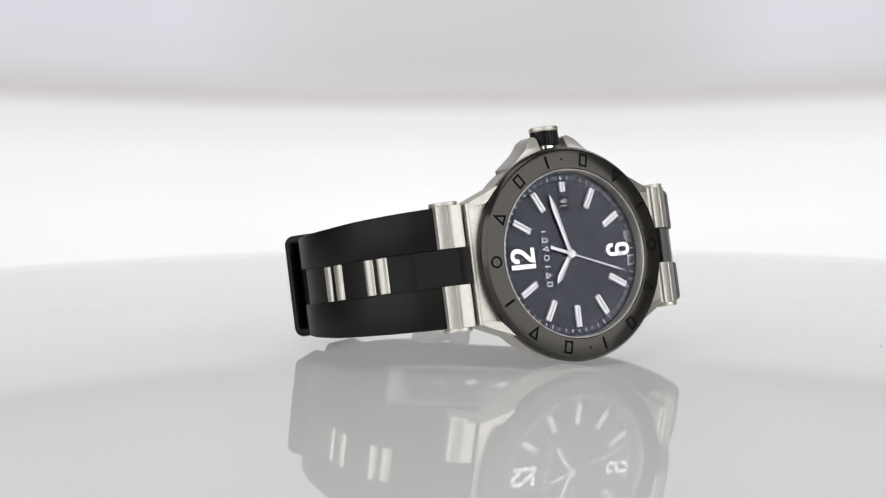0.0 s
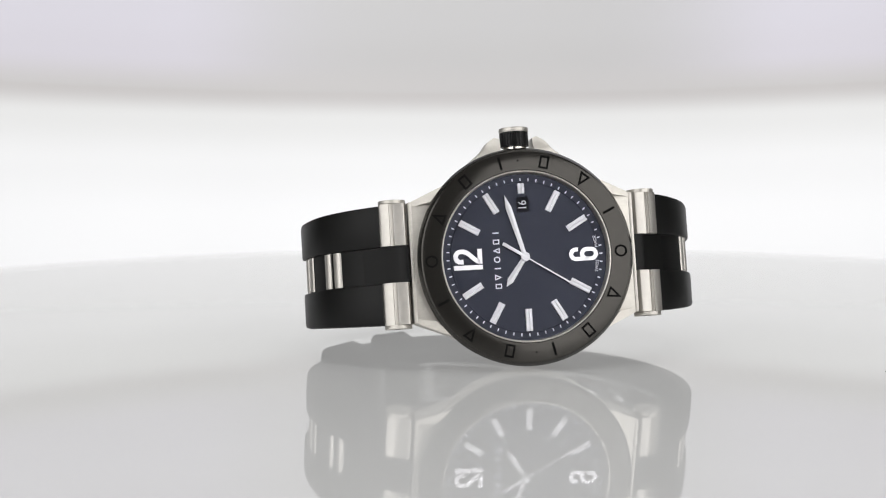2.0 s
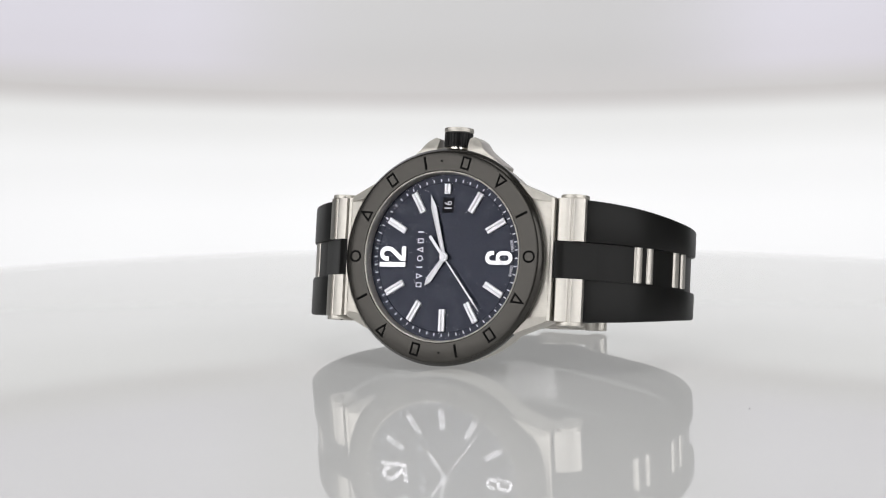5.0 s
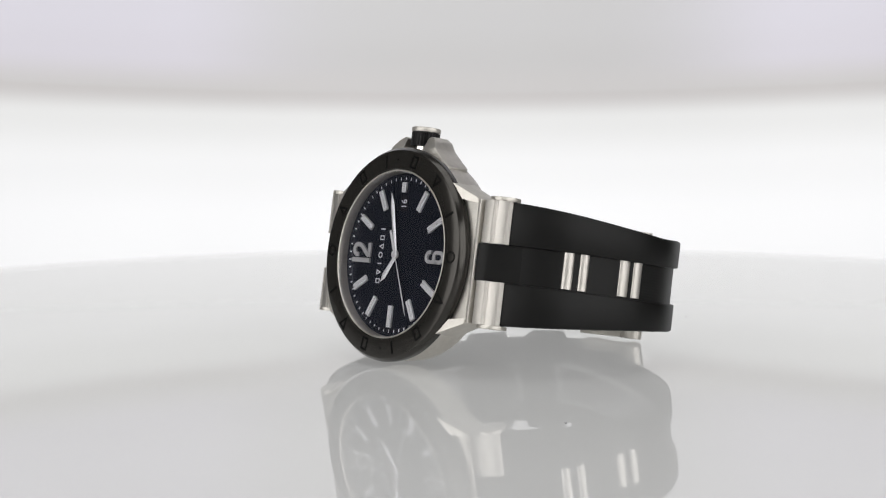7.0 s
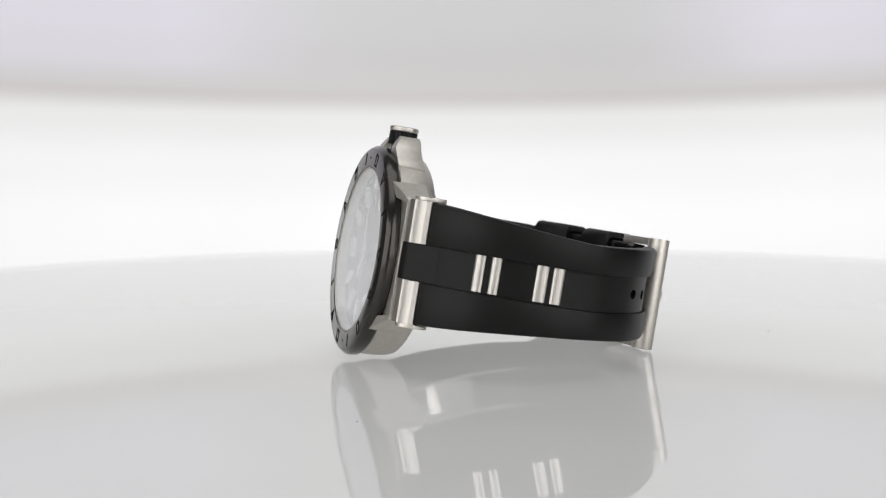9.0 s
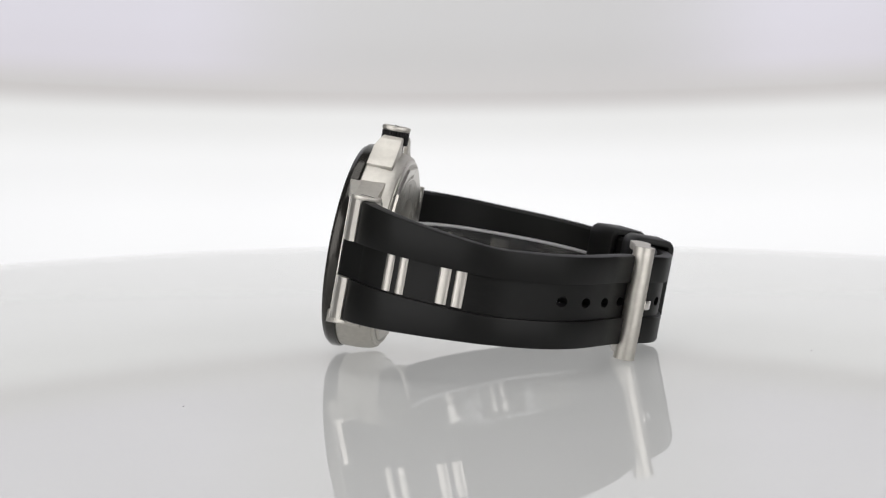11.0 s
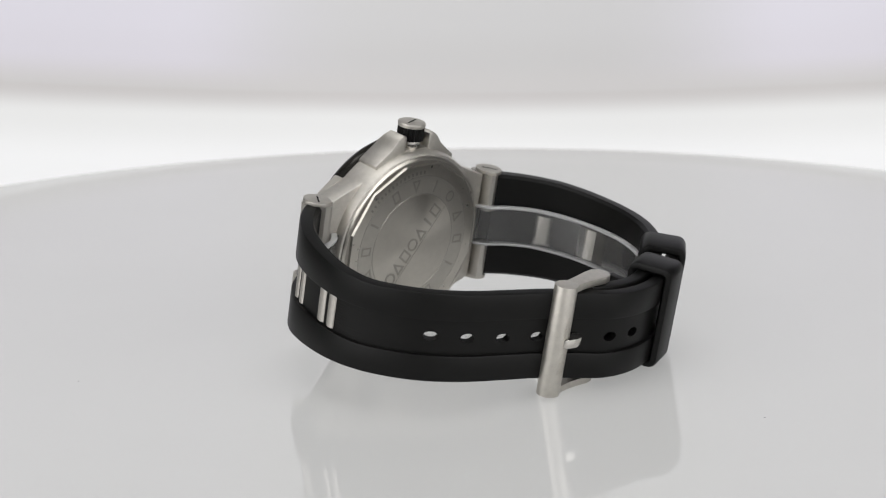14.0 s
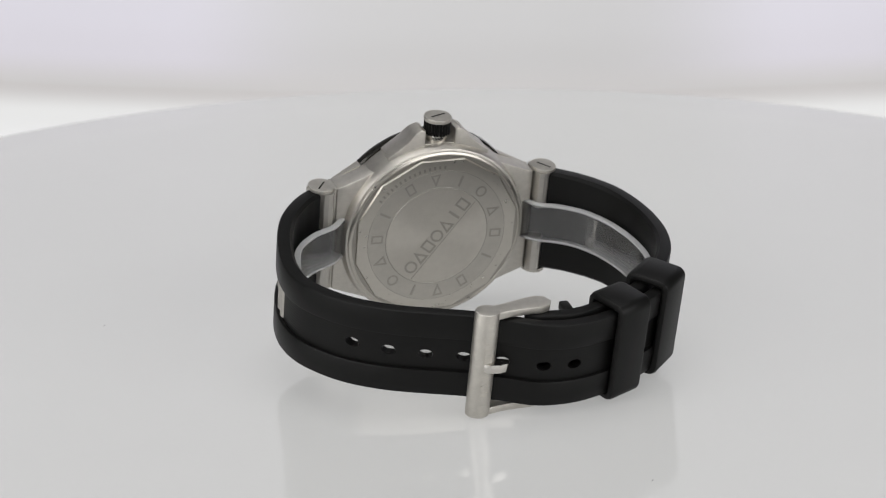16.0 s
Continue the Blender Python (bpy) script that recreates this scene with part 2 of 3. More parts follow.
# ---- studio ----
def studio():
    s, hgt = 1.6, 1.7
    base = -0.75
    spec = (("floor", (-s, s, -s, s, base - 0.05, base), FLOORM, "grey painted studio floor"),
            ("wall_north", (-s, s, s, s + 0.1, base, hgt), DARK, "grey painted studio wall"),
            ("wall_south", (-s, s, -s - 0.1, -s, base, hgt), DARK, "grey painted studio wall"),
            ("wall_east", (s, s + 0.1, -s, s, base, hgt), DARK, "grey painted studio wall"),
            ("wall_west", (-s - 0.1, -s, -s, s, base, hgt), DARK, "grey painted studio wall"),
            ("ceiling", (-s, s, -s, s, hgt, hgt + 0.05), DARK, "grey painted studio ceiling"))
    for name, (x0, x1, y0, y1, z0, z1), m, lab in spec:
        ob = new(name, finish(joined(lambda bm: box(bm, x0, x1, y0, y1, z0, z1)), name, m, 0))
        tagged(ob, lab, name.split("_")[0], kind="structure")


def softbox(eye, target, sx, sy, label):
    root = new("softbox")
    root.matrix_world = look(eye, target)
    tagged(root, label, "studio light")
    bm = B()
    f = [bm.verts.new(v) for v in ((-sx / 2 - 0.02, -sy / 2 - 0.02, 0.0), (sx / 2 + 0.02, -sy / 2 - 0.02, 0.0),
                                   (sx / 2 + 0.02, sy / 2 + 0.02, 0.0), (-sx / 2 - 0.02, sy / 2 + 0.02, 0.0))]
    k = [bm.verts.new(v) for v in ((-0.08, -0.08, 0.22), (0.08, -0.08, 0.22), (0.08, 0.08, 0.22), (-0.08, 0.08, 0.22))]
    bm.faces.new(k)
    for a in range(4):
        bm.faces.new((f[a], f[(a + 1) % 4], k[(a + 1) % 4], k[a]))
    bmesh.ops.solidify(bm, geom=bm.faces[:], thickness=0.004)
    part("housing", bm, HOUSING, root, "black cloth softbox housing", 0)
    part("diffuser", joined(lambda b: box(b, -sx / 2, sx / 2, -sy / 2, sy / 2, 0.004, 0.006)), DIFFUSER, root, "white cloth diffuser", 0)
    # pole from the back of the box to the floor or the ceiling
    back = root.matrix_world @ Vector((0, 0, 0.21))
    inv = root.matrix_world.inverted()
    goal = 1.7 if eye[2] > 0.6 else -0.75
    pole = prism(B(), [(back.x + 0.012 * math.cos(radians(a)), back.y + 0.012 * math.sin(radians(a))) for a in range(0, 360, 30)], goal, back.z, 0, axis="z")
    part("pole", pole, HOUSING, root, "black metal pole", 30, inv)


DUST = ((0.0677, -0.0440), (-0.0036, 0.0657))


def turntable():
    root = new("turntable")
    tagged(root, "round white glossy acrylic turntable with a rounded rim", "turntable")
    m = Matrix.Rotation(radians(90), 4, "X")
    R = 0.2105
    bm = lathe(B(), [(0, 0), (0.19, 0), (R - 0.0035, 0), (R - 0.0022, -0.0002), (R - 0.0012, -0.0007), (R - 0.0004, -0.0015), (R, -0.0026), (R, -0.0060), (R - 0.0012, -0.0072), (0, -0.0072)], 256)
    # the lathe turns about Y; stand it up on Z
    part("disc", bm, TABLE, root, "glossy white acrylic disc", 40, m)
    bm = lathe(B(), [(0, -0.0075), (0.075, -0.0075), (0.075, -0.03), (0.045, -0.04), (0.045, -0.735), (0.13, -0.745), (0.13, -0.75), (0, -0.75)], 64)
    part("pedestal", bm, HOUSING, root, "dark metal pedestal", 30, m)
    for x, y in DUST:
        bm = bmesh.new()
        bmesh.ops.create_icosphere(bm, subdivisions=1, radius=0.00015)
        bmesh.ops.scale(bm, vec=(1.3, 0.9, 0.5), verts=bm.verts)
        bmesh.ops.translate(bm, vec=(x, y, 0.00006), verts=bm.verts)
        part("dust_speck", bm, WINDOW_BLACK, root, "tiny dark dust speck", 60)
    return root


def shell(a0, a1, z0, z1, r, thick, lean=0.0, seg=120, rows=10):
    bm = B()
    rings = []
    for side in (0, 1):
        for k in range(rows + 1):
            z = z0 + (z1 - z0) * (k if side == 0 else rows - k) / rows
            rr = r + (thick if side else 0) + lean * (z - z0)
            row = []
            for j in range(seg + 1):
                a = radians(a0 + (a1 - a0) * j / seg)
                row.append(bm.verts.new((rr * math.cos(a), rr * math.sin(a), z + SAG * (rr * math.cos(a)) ** 2)))
            rings.append(row)
    n = len(rings)
    for k in range(n):
        p, q = rings[k], rings[(k + 1) % n]
        for j in range(seg):
            bm.faces.new((p[j], p[j + 1], q[j + 1], q[j]))
    bm.faces.new([g[0] for g in rings])
    bm.faces.new([g[-1] for g in rings])
    return bm


def backdrop():
    root = new("backdrop")
    root.location = (0, 0, PIVOT_Z)
    tagged(root, "curved white backlit studio backdrop behind the turntable", "backdrop", kind="structure")
    z = -PIVOT_Z
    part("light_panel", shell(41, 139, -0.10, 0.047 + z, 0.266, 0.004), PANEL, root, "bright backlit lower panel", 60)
    part("screen", shell(41, 139, 0.047 + z, 0.30, 0.266, 0.004, lean=-0.10), SCREEN, root, "pale grey upper screen with painted-in glow", 60)
    return root


# ---- the watch, in millimetres: x towards 6, y into the case, z towards the crown ----
MW = pose(0.00302, -0.02519, 0.02123, -10.435, -1.618, -1.328) @ Matrix.Scale(0.001, 4)
MWR = pose(0.00302, -0.02519, 0.02123, -10.435, -1.618, -1.328)
MM = Matrix.Scale(0.001, 4)

RIGHT = [(26.5, 4.3), (28.2, 5.3), (31.2, 7.9), (34.6, 12.2), (36.9, 17.4), (38.4, 23.2), (38.9, 28.7), (37.9, 34.8), (35.1, 40.2), (30.9, 45.2),
         (25.0, 49.5), (18.5, 52.7), (11.8, 55.2), (5.0, 58.5), (-1.0, 61.6), (-8.0, 62.3), (-15.0, 60.9), (-22.0, 58.1), (-28.0, 54.6), (-32.0, 51.6)]
LEFT = [(-26.3, 4.4), (-27.9, 5.5), (-31.2, 8.0), (-34.8, 11.8), (-37.4, 15.9), (-39.2, 21.6), (-39.8, 27.0), (-39.3, 33.5), (-37.3, 39.5), (-33.8, 44.8),
        (-29.8, 48.9), (-25.4, 52.2), (-20.0, 55.2), (-14.5, 57.6), (-8.0, 59.2), (-1.5, 58.6), (1.5, 57.4)]


def strap_section(u, w0, w1, th, taper, dip, half=3.45, deep=0.8):
    """Outline of the strap: raised side rails and a sunken channel with fine ribs along it."""
    f = min(1.0, u * taper)
    f = f * f * (3 - 2 * f) * 0.5 + f * 0.5
    g = min(1.0, max(0.0, (u - 0.28) / 0.25))
    w = w0 + (w1 - w0) * f
    r = 0.5
    rib = 0.004 if u < 0.20 else 0.018 if u < 0.29 else 0.004
    pts = [(-th, -w + 0.6), (-th + 0.6, -w), (-r, -w), (-0.14, -w + 0.15), (0, -w + r), (0, -half - 0.35), (-0.12, -half - 0.08), (-deep, -half)]
    n = 13
    for k in range(n):
        z = -half + 0.25 + (2 * half - 0.5) * k / (n - 1)
        pts += [(-deep, z - 0.13), (-deep + rib, z - 0.05), (-deep + rib, z + 0.05), (-deep, z + 0.13)]
    pts += [(-deep, half), (-0.12, half + 0.08), (0, half + 0.35), (0, w - r), (-0.14, w - 0.15), (-r, w), (-th + 0.6, w), (-th, w - 0.6)]
    return [(a, z + (1.1 if dip else 0.6) * g - dip * f) for a, z in pts]


def with_holes(bm, cutters):
    """The mesh of bm with the cutters taken out of it."""
    a = new("strap_blank", finish(bm, "strap_blank", RUBBER, 0))
    c = new("cutter", finish(cutters, "cutter", RUBBER, 0))
    mod = a.modifiers.new("holes", "BOOLEAN")
    mod.object, mod.operation, mod.solver = c, "DIFFERENCE", "EXACT"
    bpy.context.view_layer.update()
    me = bpy.data.meshes.new_from_object(a.evaluated_get(bpy.context.evaluated_depsgraph_get()))
    res = B()
    res.from_mesh(me)
    bpy.data.objects.remove(a)
    bpy.data.objects.remove(c)
    return res


def strap(parent, pts, sign, w1, label, holes=()):
    P, total = curve_points(pts, 150)
    fr = frames_along(P, 1 if sign > 0 else -1)
    bm = sweep(B(), fr, lambda u: strap_section(u, 11.4, w1, 3.2 - 0.6 * min(1, u * 1.4), 3.4 if sign > 0 else 1.5, 0.3 if sign > 0 else 0.0))
    # the tongue that reaches between the two end links
    prism(bm, [(21.9 * sign, 1.3), (23.2 * sign, 1.5), (23.9 * sign, 2.1), (24.8 * sign, 3.0), (25.9 * sign, 4.12), (27.2 * sign, 5.36), (28.4 * sign, 6.46), (29.9 * sign, 7.9), (29.2 * sign, 8.6), (21.9 * sign, 4.6)], -3.42, 3.42, 0, axis="z")
    bmesh.ops.recalc_face_normals(bm, faces=bm.faces)
    if holes:
        cut = B()
        for hx in holes:
            k = min(range(60, 150), key=lambda q: abs(P[q].x - hx))
            p, t, n = fr[k]
            ring = []
            for d in (-6, 4):
                ring.append([cut.verts.new((p.x + n.x * d + t.x * 1.4 * math.cos(a), p.y + n.y * d + t.y * 1.4 * math.cos(a), 0.4 + 0.95 * math.sin(a)))
                             for a in [radians(22.5 * j) for j in range(16)]])
            cut.faces.new(ring[0])
            cut.faces.new(ring[1][::-1])
            for j in range(16):
                cut.faces.new((ring[0][j], ring[0][(j + 1) % 16], ring[1][(j + 1) % 16], ring[1][j]))
        bmesh.ops.recalc_face_normals(cut, faces=cut.faces)
        bm = with_holes(bm, cut)
    ob = part("strap", bm, RUBBER, parent, label, 35, MW)
    # steel inlays in the channel, each of two polished bars
    lens = [0.0]
    for a, b in zip(P, P[1:]):
        lens.append(lens[-1] + (b - a).length)

    def spot(y):
        return min(range(75), key=lambda k: abs(P[k].y - y))
    for y0, y1 in (((11.6, 16.4), (22.1, 27.4)) if sign > 0 else ((11.1, 15.7), (20.9, 26.9))):
        i0, i1 = spot(y0), spot(y1)
        L = lens[i1] - lens[i0]

        def block(name, f0, f1, sec, material, label, z):
            k = min(range(150), key=lambda q: abs(lens[q] - lens[i0] - L * (f0 + f1) / 2))
            p, t, n = fr[k]
            w = L * (f1 - f0) / 2
            bm = prism(B(), [(p.x + t.x * a * w + n.x * b, p.y + t.y * a * w + n.y * b) for a, b in sec], -z, z, 0, axis="z")
            part(name, bm, material, ob, label, 40, MW)
        bar = [(-1, -1.6), (-1, -0.88), (-0.85, -0.66), (-0.55, -0.49), (-0.2, -0.41), (0.2, -0.41), (0.55, -0.49), (0.85, -0.66), (1, -0.88), (1, -1.6)]
        block("inlay_bar", 0.0, 0.43, bar, LINK, "polished steel inlay bar", 3.35)
        block("inlay_bar", 0.60, 1.0, bar, LINK, "polished steel inlay bar", 3.35)
        block("inlay_seat", 0.43, 0.60, [(-0.99, -1.5), (-0.99, -0.98), (-0.5, -1.06), (0.5, -1.06), (0.99, -0.98), (0.99, -1.5)], GROOVE, "dark steel inlay groove", 3.3)
        # the rounded back of the inlay on the inside of the strap
        th = 3.2 - 0.6 * min(1, 1.4 * (lens[i0] + L / 2) / lens[-1])
        back = [(-1, 1.0 - th), (-1, 0.25 - th)] + [(a, 0.25 - th - 0.75 * (1 - a * a)) for a in (-0.85, -0.65, -0.45, -0.22, 0, 0.22, 0.45, 0.65, 0.85)] + [(1, 0.25 - th), (1, 1.0 - th)]
        block("inlay_back", 0.0, 1.0, back, POLISHED, "polished rounded steel inlay back", 3.3)
    return ob, fr, lens


def end_link(parent, sx, sz):
    z0, z1 = 3.5, 11.45
    prof = [(21.95, 2.0), (22.4, 1.38), (22.7, 1.32), (24.35, 1.72), (24.5, 1.86), (24.62, 2.2), (24.85, 2.38), (25.1, 2.34), (25.22, 2.12),
            (26.55, 2.86), (26.85, 3.3), (26.9, 4.2), (26.0, 5.2), (25.2, 6.0), (25.0, 6.9), (24.3, 7.6), (23.4, 7.8), (22.5, 7.5), (22.1, 6.8), (21.95, 5.6)]
    bm = prism(B(), [(x * sx, y) for x, y in prof], z0 * sz, z1 * sz, 0.0, axis="z")
    link = part("end_link", bm, LINK, parent, "satin steel end link", 28, MW)
    # the flat head of the screw bar, with its slot
    cap = prism(B(), [(x * sx, y) for x, y in [(24.25 + 2.6 * math.cos(radians(a)), 4.7 + 2.95 * math.sin(radians(a))) for a in range(0, 360, 12)]],
                (z1 + 0.01) * sz, (z1 + 0.75) * sz, 0.12, axis="z")
    c = part("screw_head", cap, STEEL, link, "brushed steel slotted screw head", 30, MW)
    slot = joined(lambda b: box(b, -1.7, 1.7, -0.16, 0.16, -0.02, 0.03))
    slot.transform(Matrix.Translation((24.25 * sx, 4.9, (z1 + 0.76) * sz)) @ Matrix.Rotation(radians(55 * sx), 4, "Z"))
    part("slot", slot, ENGRAVE, link, "", 0, MW)


def strokes(pts, w, closed=False):
    """Quads of width w along a line of points, mitred at its corners."""
    P = [Vector(p) for p in pts]
    n = len(P)
    sides = []
    for k in range(n):
        a = (P[k] - P[k - 1]).normalized() if closed or k > 0 else (P[1] - P[0]).normalized()
        b = (P[(k + 1) % n] - P[k]).normalized() if closed or k < n - 1 else a
        m = Vector((-a.y - b.y, a.x + b.x)).normalized()
        m *= w / 2 / max(0.35, m.dot(Vector((-a.y, a.x))))
        sides.append((P[k] + m, P[k] - m))
    return [[tuple(v) for v in (sides[k][0], sides[k][1], sides[(k + 1) % n][1], sides[(k + 1) % n][0])] for k in range(n if closed else n - 1)]


def arc(cx, cz, r, a0, a1, n=9, rz=None):
    return [(cx + r * math.cos(radians(a0 + (a1 - a0) * k / (n - 1))), cz + (rz or r) * math.sin(radians(a0 + (a1 - a0) * k / (n - 1)))) for k in range(n)]


def glyph(kind, h):
    """A plain engraved mark standing in for one character of a brand name: (x, z) outlines, z up."""
    a, b, e = h * 0.30, h * 0.43, h * 0.15
    if kind == "bar":
        return strokes([(0, -h / 2), (0, h / 2)], e * 1.3)
    if kind == "dot":
        return [arc(0, 0, 0.11 * h, 0, 330, 12)]
    if kind == "wedge":
        return strokes([(-a * 1.15, b), (a * 1.15, b), (0, -b)], e, True)
    if kind == "peak":
        return [[(x, -z) for x, z in q][::-1] for q in glyph("wedge", h)]
    if kind == "ring":
        return strokes(arc(0, 0, h * 0.40, 0, 337.5, 16, h * 0.43), e, True)
    return strokes([(-a, -b), (a, -b), (a, b), (-a, b)], e, True)


MARKS = ("block", "wedge", "bar", "ring", "peak", "block", "bar")


def glyph_mesh(kind, h, thick):
    bm = B()
    for poly in glyph(kind, h):
        prism(bm, poly, -thick, thick)
    return bm


def on_dial(ang, r, y, spin=0.0):
    """Turns (x, z) with z outward to the direction ang on the dial."""
    return Matrix.Translation((r * math.cos(radians(ang)), y, r * math.sin(radians(ang)))) @ Matrix.Rotation(radians(-(ang - 90) - spin), 4, "Y")


def text_mesh(body, size, thick, font_width=1.0, bold=0.0):
    cu = bpy.data.curves.new("numeral", "FONT")
    cu.body, cu.size, cu.align_x, cu.align_y, cu.extrude, cu.offset = body, size, "CENTER", "CENTER", thick, bold
    ob = new("numeral_text", cu)
    bpy.context.view_layer.update()
    me = bpy.data.meshes.new_from_object(ob.evaluated_get(bpy.context.evaluated_depsgraph_get()))
    bm = B()
    bm.from_mesh(me)
    bpy.data.objects.remove(ob)
    # text lies in x, y facing +z; turn it to face -y, reading up the dial
    bm.transform(Matrix.Rotation(radians(-90), 4, "Y") @ Matrix.Rotation(radians(90), 4, "X") @ Matrix.Diagonal((font_width, 1, 1, 1)))
    return bm


def hand(length, width, tail, y, ridge=0.16):
    """A tapered lance hand along +X with a raised middle ridge."""
    bm = B()
    prof = [(-tail, width * 0.30), (0, width * 0.34), (length * 0.80, width * 0.5), (length, 0.02)]
    top = [bm.verts.new((x, y - ridge, 0)) for x, w in prof]
    up = [bm.verts.new((x, y, w)) for x, w in prof]
    dn = [bm.verts.new((x, y, -w)) for x, w in prof]
    for k in range(3):
        bm.faces.new((top[k], top[k + 1], up[k + 1], up[k]))
        bm.faces.new((top[k], top[k + 1], dn[k + 1], dn[k]))
        bm.faces.new((up[k], up[k + 1], dn[k + 1], dn[k]))
    bm.faces.new((top[0], up[0], dn[0]))
    return bm


def keeper_loop(ln, y0, y1, z0, z1, th):
    """A rounded rubber loop about the X axis with soft edges."""
    bm = B()
    l = ln / 2
    rings = []
    for x, i in ((-l + 0.7, 0), (-l + 0.2, 0.2), (-l, 0.7), (-l, th - 0.4), (-l + 0.4, th), (l - 0.4, th), (l, th - 0.4), (l, 0.7), (l - 0.2, 0.2), (l - 0.7, 0)):
        r = max(0.5, 1.9 - i)
        ring = []
        for cy, cz, a0 in ((y1 - i - r, z1 - i - r, 0), (y0 + i + r, z1 - i - r, 90), (y0 + i + r, z0 + i + r, 180), (y1 - i - r, z0 + i + r, 270)):
            ring += [bm.verts.new((x, y, z)) for y, z in arc(cy, cz, r, a0, a0 + 90, 6)]
        rings.append(ring)
    m = len(rings[0])
    for p, q in zip(rings, rings[1:] + rings[:1]):
        for k in range(m):
            bm.faces.new((p[k], p[(k + 1) % m], q[(k + 1) % m], q[k]))
    return bm


def watch():
    w = new("wristwatch")
    tagged(w, "steel wristwatch with dark bezel, blue-black dial and buckled black rubber strap", "wristwatch")

    # case with its lugs
    bm = lathe(B(), [(16.0, 0.95), (19.95, 0.95), (20.12, 1.15), (20.12, 3.6), (20.0, 5.2), (19.8, 6.5), (19.6, 7.2), (19.35, 7.7), (18.9, 7.9), (10, 7.9)], 128)
    for s in (1, -1):
        out = [(9 * s, 16.6), (14.7 * s, 14.05), (20.5 * s, 11.8), (21.2 * s, 11.5), (21.2 * s, -11.5), (20.5 * s, -11.8), (14.7 * s, -14.05), (9 * s, -16.6)]
        prism(bm, out, 1.0, 6.0, 0.35)
        # sloping shoulders that run forward from the end of each lug to a point beside the bezel
        for q in (1, -1):
            a, b, c, d = (15.0 * s, 14.15 * q), (20.6 * s, 11.72 * q), (21.1 * s, 10.6 * q), (17.6 * s, 11.2 * q)
            top = [bm.verts.new((x, y, z)) for (x, z), y in ((a, -0.75), (b, 0.85), (c, 1.02), (d, -0.2))]
            low = [bm.verts.new((x, 1.5, z)) for x, z in (a, b, c, d)]
            bm.faces.new(top)
            bm.faces.new(low[::-1])
            for k in range(4):
                bm.faces.new((top[k], low[k], low[(k + 1) % 4], top[(k + 1) % 4]))
    # crown guards, their front corners cut back
    for s in (1, -1):
        horn = prism(B(), [(3.15 * s, 15), (3.15 * s, 22.9), (4.1 * s, 23.2), (5.4 * s, 22.4), (6.7 * s, 20.7), (8.7 * s, 19.1), (10.9 * s, 17.5), (10 * s, 15)], 0.9, 6.2, 0.4)
        cut = bmesh.ops.bisect_plane(horn, geom=horn.verts[:] + horn.edges[:] + horn.faces[:], plane_co=(0, 0.9, 20.7), plane_no=(0, -2.4, 1.25), clear_outer=True)
        bmesh.ops.edgeloop_fill(horn, edges=[e for e in cut["geom_cut"] if isinstance(e, bmesh.types.BMEdge)])
        me = finish(horn, "horn", STEEL, 0)
        bm.from_mesh(me)
        bpy.data.meshes.remove(me)
    prism(bm, [(-3.2, 15), (3.2, 15), (3.2, 19.9), (-3.2, 19.9)], 1.9, 6.0, 0.1)
    for s in (1, -1):
        x0, x1 = sorted((21.0 * s, 21.66 * s))
        box(bm, x0, x1, 0.95, 5.6, -11.45, 11.45, 0.12)
    case = part("case", bm, STEEL, w, "brushed steel case with lugs and crown guards", 30, MW)

    # bezel
    bm = lathe(B(), [(16.28, 0.6), (16.28, -1.78), (16.42, -1.92), (19.7, -1.82), (20.05, -1.65), (20.6, -0.9), (20.68, -0.5), (20.56, 0.65), (20.3, 0.98), (18.0, 1.05), (16.4, 0.75)], 160, closed=True)
    bez = part("bezel", bm, CERAMIC, w, "dark grey ceramic bezel with engraved marks", 25, MW)
    for start in (0, 180):
        for kind, a in zip(MARKS, (76, 50.5, 26, 0.5, -26, -53, -77)):
            g = glyph_mesh(kind, 2.45, 0.05)
            g.transform(on_dial(a + start, 18.15, -1.862) @ Matrix.Rotation(radians(-1.5), 4, "X"))
            part("engraved_mark", g, ENGRAVE, bez, "", 0, MW)
        g = glyph_mesh("dot", 2.0, 0.05)
        g.transform(on_dial(92 + start, 18.15, -1.862))
        part("engraved_mark", g, ENGRAVE, bez, "", 0, MW)

    # inner ring, dial, crystal
    bm = lathe(B(), [(16.27, -1.74), (16.2, -1.86), (16.10, -1.89), (16.0, -1.84), (15.96, -1.72), (15.75, 0.25), (16.27, 0.25)], 128, closed=True)
    part("inner_ring", bm, STEEL, w, "polished steel inner ring", 30, MW)
    bm = lathe(B(), [(0, 0.3), (14.2, 0.3), (14.3, 0.22), (15.8, 0.16), (15.8, 0.7), (0, 0.7)], 128)
    dial = part("dial", bm, DIAL, w, "dark blue sunray dial", 20, MW)
    bm = lathe(B(), [(0, -1.82), (15.95, -1.72), (15.95, -1.44), (0, -1.54)], 96)
    cr = part("crystal", bm, CRYSTAL, w, "clear coated watch crystal", 30, MW)
    cr.visible_shadow = False

    # hour markers
    for h in range(12):
        a = 180 - 30 * h
        if h in (0, 6):
            continue
        r0, r1 = (12.05, 14.0) if h == 3 else (9.85, 14.05)
        bm = B()
        mid = (r0 + r1) / 2
        L = (r1 - r0) / 2
        for s in (-1, 1):
            prism(bm, [(s * 0.10, -L), (s * 0.62, -L), (s * 0.62, L), (s * 0.10, L)], -0.22, 0.31, 0.08, segs=1)
        box(bm, -0.2, 0.2, -0.02, 0.31, -L + 0.02, L - 0.02)
        bm.transform(on_dial(a, mid, 0))
        part("hour_marker", bm, INDEX, dial, "polished metal hour marker", 0, MW)
